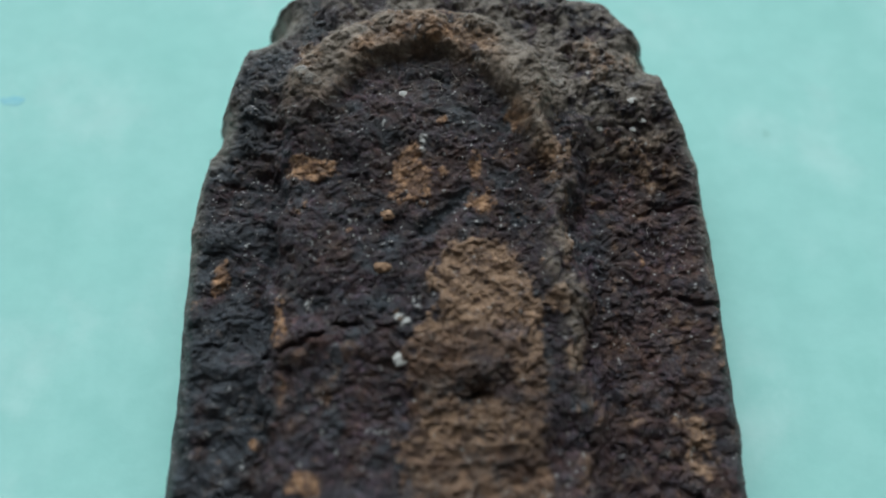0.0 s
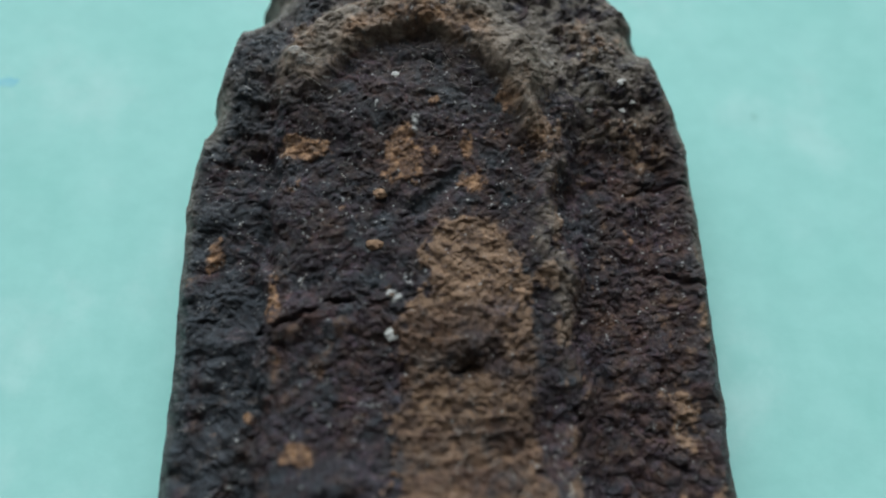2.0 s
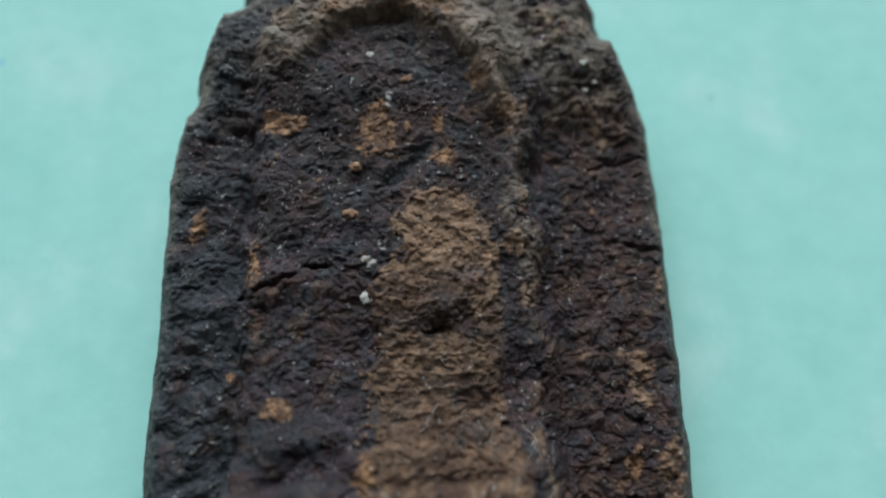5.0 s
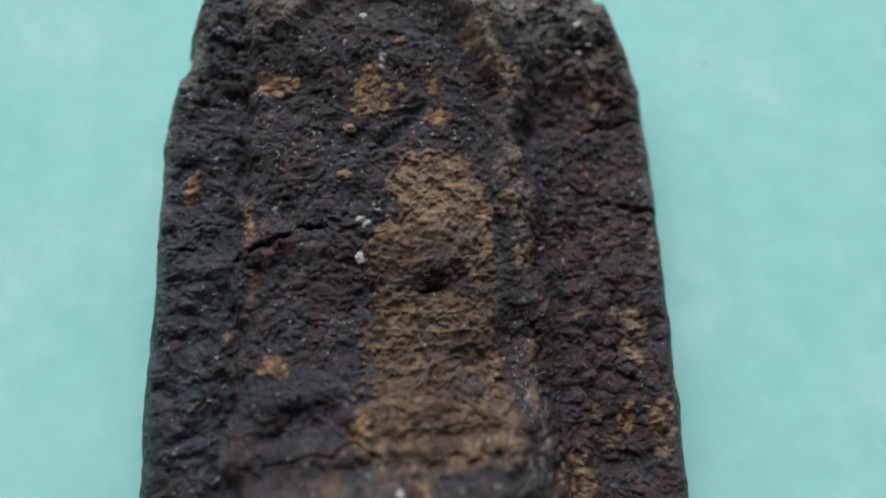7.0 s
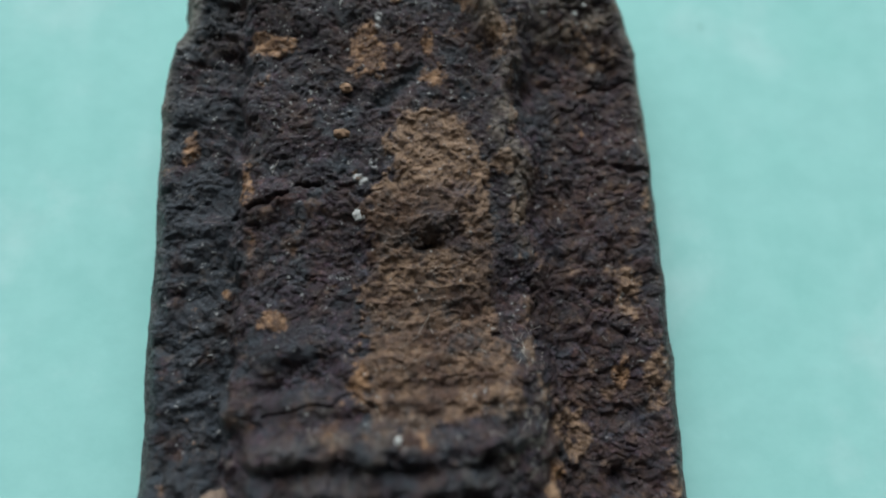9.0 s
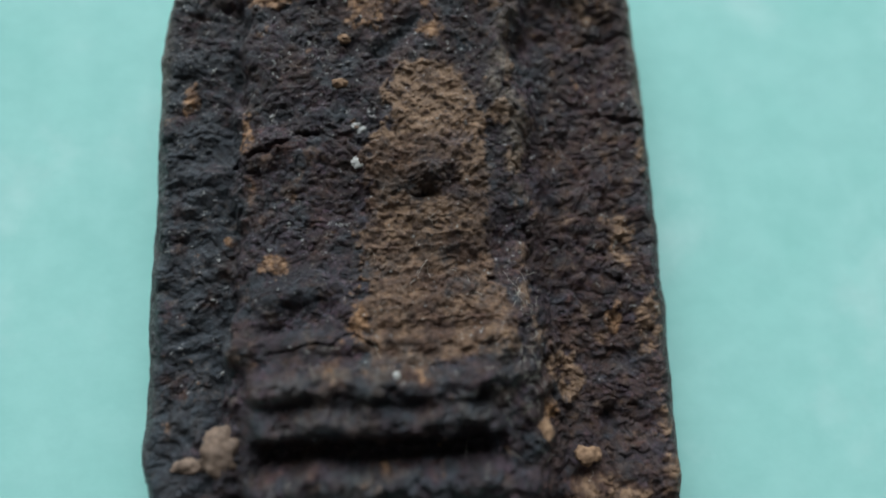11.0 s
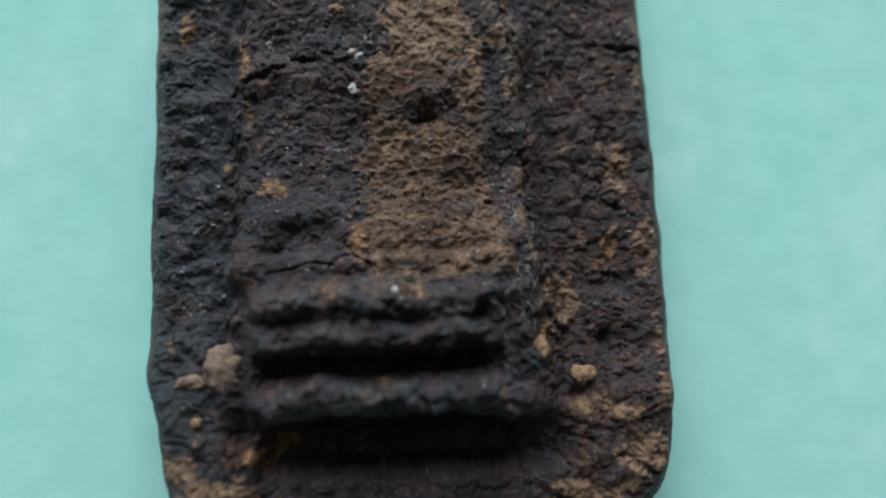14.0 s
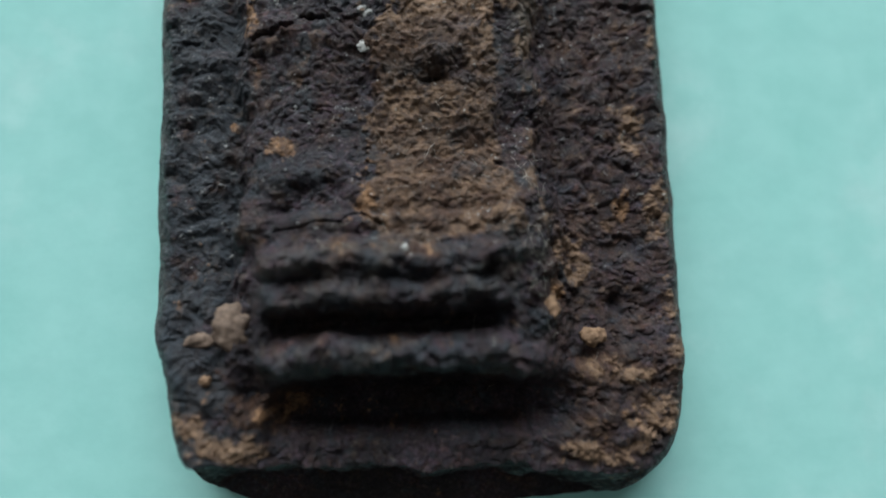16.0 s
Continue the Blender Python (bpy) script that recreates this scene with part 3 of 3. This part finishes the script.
clump = grains(bent_x * 0.88, bent_y, 0.70, 301)
grain = grains(bent_x * 0.85 + 40, bent_y + 40, 0.33, 303)
Z += 0.36 * fbm(X, Y, 2.4, 3, 201) * (1 - 0.5 * rim_band)
Z += calm * clump_w * (clump - 0.4) + plate_left * (0.30 * fbm(bent_x, 1.5 * bent_y, 1.5, 3, 203) + 0.16 * (grains(bent_x * 0.8, bent_y * 1.2, 1.1, 305) - 0.4))
Z += calm * (0.13 * billow(bent_x * 0.8, bent_y, 1.1, 4, 211, 0.6) - 0.05)
Z += calm * 0.15 * (grain - 0.4) + 0.08 * fbm(bent_x, bent_y, 0.24, 2, 216, 0.7)
Z -= calm * (0.15 + 0.2 * trough) * step(0.28, 0.62, N2) * (0.45 + 0.55 * patchy)
shelf = (Y + 0.55 * fbm(X, Y, 1.6, 4, 221, 0.6)) / 0.85
shelf = (shelf - np.floor(shelf)) ** 2
Z += crust * (0.16 * (shelf - 0.4) * step(-0.4, 0.4, fbm(X, Y, 2.2, 2, 223)) * step(3.5, 1.5, Y))
Z += (1 - crust) * np.maximum(upper_tan, lower_tan) * (0.06 + 0.12 * N2 + 0.08 * N3)
Z += crust * (0.10 + 0.14 * N2 + 0.08 * N3) + orange * (0.05 + 0.10 * N2) + 0.05 * lime
# worn, outward sloping sides
ends = 0.6 * step(10, 17, Y) + 0.5 * step(-9, -15, Y)
Z = np.minimum(Z, 2.7 + ends + 0.3 * fbm(X, Y, 1.4, 2, 241) + 12 * step(0.3, 3.6, edge))
slope = 1.75 + 0.35 * fbm(X, Y, 2.0, 2, 245)
bevel = np.where(edge < 0.28, 0.5 * np.sqrt(np.clip(edge / 0.28, 0, 1)), 0.5 + 0.5 * np.sin(0.5 * math.pi * np.clip((edge - 0.28) / slope, 0, 1)))
Z = np.where(edge < slope + 0.28, Z * bevel, Z)
# the foot breaks off in a face made steep to deepen its shade
brink = Y + 18.75 - 0.55 * fbm(X, Y, 2.2, 4, 247) + 0.012 * X * 4
face = np.maximum(3.35 + (2.4 - 1.2 * step(7.5, 11.0, np.abs(X + 0.8))) * brink + 0.3 * (clump - 0.4) + 0.25 * N2, 0.75 * np.clip(edge / 0.25, 0, 1))
Z = np.minimum(Z, np.where(brink < 0, face, 99.0))
Z = np.maximum(np.where(edge < 0, 0.0, Z), 0.004)

# the lips lean out over the slots below them
lean = np.clip((0.75 * prof + 0.25 * Z - 4.2) / 2.6, 0, 1.15) * span * step(-9.3, -10.0, Y) * step(-15.5, -14.8, Y)
Y_rest = Y - 0.12 * lean
chafe = step(4.2, 5.6, Z) * span * step(-8.2, -9.2, Y) * step(-15.5, -14.8, Y)
Y_rest = Y_rest + chafe * (0.17 * fbm(X, 0.8 * Z + Y, 0.9, 3, 281, 0.55) + 0.05 * fbm(X, 1.2 * Z, 0.3, 2, 285, 0.7))

deposit = np.stack([tan, orange, lime], -1)
tint = np.stack([brown, grey, dust_and_light], -1)

# parts: each face of the relief belongs to one of them
mx = lambda f: 0.25 * (f[:-1, :-1] + f[1:, :-1] + f[1:, 1:] + f[:-1, 1:])
solid_faces = np.maximum.reduce([Z[:-1, :-1], Z[1:, :-1], Z[1:, 1:], Z[:-1, 1:]]) > 0.006
fX, fY, fE = mx(X), mx(Y), mx(edge)
owner = np.zeros(fX.shape, int)                                             # plate
owner[(mx(panel) > 0.5) & (fY > -7.6)] = 1                                  # panel
owner[(mx(arch_h) > 0.45)] = 2                                              # moulding
owner[(mx(crust) > 0.5) & (owner == 1)] = 3                                  # earth
in_ped = (mx(span) > 0.5)
owner[in_ped & (fY <= -7.6) & (fY > -9.6)] = 4
owner[in_ped & (fY <= -9.6) & (fY > -11.4)] = 5
owner[in_ped & (fY <= -11.4) & (fY > -14.8)] = 6
tablet = new("amulet_tablet")
tagged(tablet, "worn dark clay amulet tablet with arched relief, crusted with tan earth", "amulet")
PARTS = (("plate", "dark rough plate with blue-grey worn edges"), ("relief_panel", "purplish dark raised inner panel with cracks"),
         ("arch_moulding", "raised arch crusted with tan earth"), ("earth_crust", "tan crumbly earth stuck on the panel"),
         ("upper_lip", "dark rounded pedestal step with orange stain"), ("middle_lip", "thin dark pedestal step over a slot"),
         ("lower_lip", "thick dark overhanging pedestal step"))
for k, (name, label) in enumerate(PARTS):
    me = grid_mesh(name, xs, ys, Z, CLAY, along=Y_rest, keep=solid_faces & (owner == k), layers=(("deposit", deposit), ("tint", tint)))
    ob = new(name, me)
    ob.parent = tablet
    tagged(ob, label)


def height(x, y):
    """The tablet's height at a place, in millimetres."""
    return float(Z[int(round((x - xs[0]) / STEP)), int(round((y - ys[0]) / STEP))])


# ---- crumbs, flecks and fibres stuck to the tablet, marks on the paper ----
def lump(name, x, y, size, mat, parent, label, seed, flat=0.75, sink=0.25):
    """An uneven crumb of earth or lime that sits in the relief."""
    bm = bmesh.new()
    bmesh.ops.create_icosphere(bm, subdivisions=4, radius=1.0)
    rx, ry = size
    for v in bm.verts:
        n = 1 + 0.4 * noise.noise(v.co * 1.5 + Vector((seed, 0, 0))) + 0.15 * noise.noise(v.co * 3.6 + Vector((0, seed, 0))) + 0.16 * noise.noise(v.co * 8.0 + Vector((0, 0, seed)))
        v.co = Vector((v.co.x * rx * n, v.co.y * ry * n, v.co.z * min(rx, ry) * flat * n)) * MM
    me = bpy.data.meshes.new(name)
    bm.to_mesh(me)
    bm.free()
    me.polygons.foreach_set("use_smooth", [True] * len(me.polygons))
    me.materials.append(mat)
    ob = new(name, me)
    ob.location = (x * MM, y * MM, (height(x, y) + min(rx, ry) * flat * (1 - 2 * sink)) * MM)
    ob.parent = parent
    return tagged(ob, label)


lump("soil_crumb", 8.05, -12.95, (0.66, 0.42), SOIL, tablet, "orange crumb of soil", 1)
lump("soil_crumb", 5.75, -11.5, (0.33, 0.55), SOIL, tablet, "orange crumb of soil", 2)
lump("soil_crumb", -9.1, -12.05, (0.95, 1.0), LUMP, tablet, "grey-tan lump of earth", 17, 0.65, 0.42)
lump("soil_crumb", -10.6, -12.6, (0.7, 0.35), LUMP, tablet, "grey-tan lump of earth", 4, 0.7, 0.4)
lump("soil_crumb", -10.3, -14.4, (0.25, 0.25), SOIL, tablet, "orange crumb of soil", 5)
lump("soil_crumb", -3.82, 5.95, (0.38, 0.25), SOIL, tablet, "orange crumb of soil", 6)
lump("soil_crumb", -3.65, 8.6, (0.3, 0.26), SOIL, tablet, "orange crumb of soil", 7)
lump("soil_crumb", -1.0, -8.7, (0.14, 0.18), LIME, tablet, "pale crumb", 8)
lump("lime_fleck", -2.85, 1.75, (0.38, 0.30), LIME, tablet, "white lime fleck", 9, 0.3, 0.35)
lump("lime_fleck", -2.95, 3.55, (0.12, 0.09), LUMP, tablet, "pale grey lime fleck", 10, 0.3, 0.35)
lump("lime_fleck", -2.95, 14.8, (0.2, 0.17), LIME, tablet, "white lime fleck", 11, 0.3, 0.35)
lump("lime_fleck", 7.25, 13.5, (0.22, 0.16), LIME, tablet, "white lime fleck", 12, 0.3, 0.35)
lump("lime_fleck", 9.5, 13.95, (0.22, 0.15), LIME, tablet, "white lime fleck", 13, 0.3, 0.35)
lump("lime_fleck", 9.0, 13.5, (0.15, 0.13), LIME, tablet, "white lime fleck", 14, 0.3, 0.35)
lump("lime_fleck", 8.8, 14.8, (0.18, 0.15), LIME, tablet, "white lime fleck", 15, 0.3, 0.35)


def fibre(x, y, length, angle, bend, seed, lift=0.12):
    """A thin pale hair that lies on the relief."""
    rs = np.random.RandomState(seed)
    n, a = 14, math.radians(angle)
    pts, px, py = [], x, y
    for k in range(n):
        pts.append((px, py, height(px, py)))
        a += math.radians(bend) / n + 0.55 * (rs.rand() - 0.5)
        px, py = px + length / n * math.cos(a), py + length / n * math.sin(a)
    zs = np.convolve([pts[0][2]] * 2 + [p[2] for p in pts] + [pts[-1][2]] * 2, np.ones(5) / 5, "valid")
    verts, faces, r = [], [], 0.009
    for (px, py, pz), zz in zip(pts, zs):
        z = max(zz, pz) + lift * 0.5
        nx, ny = -math.sin(a), math.cos(a)
        for c, s in ((1, 0), (0, 1), (-1, 0), (0, -1)):
            verts.append(((px + r * c * nx) * MM, (py + r * c * ny) * MM, (z + r * s) * MM))
    for k in range(n - 1):
        for j in range(4):
            faces.append((4 * k + j, 4 * k + (j + 1) % 4, 4 * k + 4 + (j + 1) % 4, 4 * k + 4 + j))
    me = bpy.data.meshes.new("fibre")
    me.from_pydata(verts, [], faces)
    me.materials.append(FIBRE)
    ob = new("fibre", me)
    ob.parent = tablet
    return tagged(ob, "fine pale hair")


for row in ((-2.0, 15.6, 1.6, 40, -60, 1), (-0.9, 16.0, 1.3, 150, 80, 2), (-0.2, 15.7, 1.0, 20, -30, 3), (4.2, 16.6, 1.6, -80, 60, 4),
            (4.8, 17.0, 1.3, 200, 40, 5), (-7.3, 3.9, 0.9, 60, 20, 6), (-5.3, 9.2, 0.5, 110, 20, 7), (0.6, -4.2, 0.6, 80, 10, 8),
            (2.6, -5.0, 0.6, 20, 30, 9), (8.3, 11.0, 0.8, 50, 40, 18), (11.4, 7.3, 0.5, 80, 30, 19), (10.0, 11.4, 0.9, 60, -40, 22)):
    fibre(*row)
for row in ((2.0, -12.4, 0.8, 50, 60, 10), (5.0, -8.6, 1.0, 70, 60, 11), (5.3, -9.2, 1.3, 100, -60, 12),
            (4.6, -8.8, 0.9, 130, 50, 13), (5.4, -10.2, 1.1, 60, 80, 14), (5.2, -7.4, 0.8, 30, 70, 15), (5.0, -6.4, 0.9, 75, -50, 16),
            (4.7, -5.2, 0.7, 45, 40, 17), (-5.6, -13.3, 0.4, 60, 0, 20),
            (3.0, -15.6, 0.5, 70, 20, 21), (5.6, -12.6, 1.0, 80, 40, 23)):
    fibre(*row)
tuft = np.random.RandomState(12)
for cx, cy, sx, sy, count in ((4.9, -8.0, 0.5, 1.7, 34), (5.2, -4.9, 0.45, 0.7, 15), (4.6, 16.2, 0.9, 0.8, 14), (-0.8, 15.6, 1.1, 0.3, 8), (-7.4, 15.0, 0.8, 0.8, 8),
                              (0.6, -4.0, 1.4, 1.8, 12), (0.0, -12.6, 3.6, 0.3, 3), (-1.5, -8.4, 3.0, 0.4, 8), (7.5, -14.5, 1.4, 1.4, 6),
                              (9.5, 10.0, 1.4, 2.5, 8)):
    for k in range(count):
        fibre(cx + sx * tuft.randn(), cy + sy * tuft.randn(), 0.3 + 0.7 * tuft.rand(), 360 * tuft.rand(), 260 * (tuft.rand() - 0.5), 40 + k, 0.14)


def mark(name, x, y, rx, ry, mat, label, category, seed):
    """A flat uneven stain on the paper."""
    bm = bmesh.new()
    ring = []
    for k in range(28):
        a = k * math.tau / 28
        n = 1 + 0.45 * noise.noise(Vector((math.cos(a) * 1.5, math.sin(a) * 1.5, seed)))
        ring.append((rx * n * math.cos(a), ry * n * math.sin(a)))
    lower = [bm.verts.new((px * MM, py * MM, 0)) for px, py in ring]
    upper = [bm.verts.new((px * 0.8 * MM, py * 0.8 * MM, 0.006 * MM)) for px, py in ring]
    bm.faces.new(upper)
    for k in range(28):
        bm.faces.new((lower[k], lower[(k + 1) % 28], upper[(k + 1) % 28], upper[k]))
    me = bpy.data.meshes.new(name)
    bm.to_mesh(me)
    bm.free()
    me.materials.append(mat)
    ob = new(name, me)
    ob.location = (x * MM, y * MM, (float(paper_height(np.array([x]), np.array([y]))[0]) + 0.006) * MM)
    return tagged(ob, label, category)


mark("ink_mark", -26.3, 16.95, 0.8, 0.28, INK, "small blue ink smudge on the mint paper", "ink mark", 3)
mark("dirt_speck", 18.35, 15.0, 0.26, 0.24, DIRT, "faint grey dirt speck on the mint paper", "dirt speck", 5)
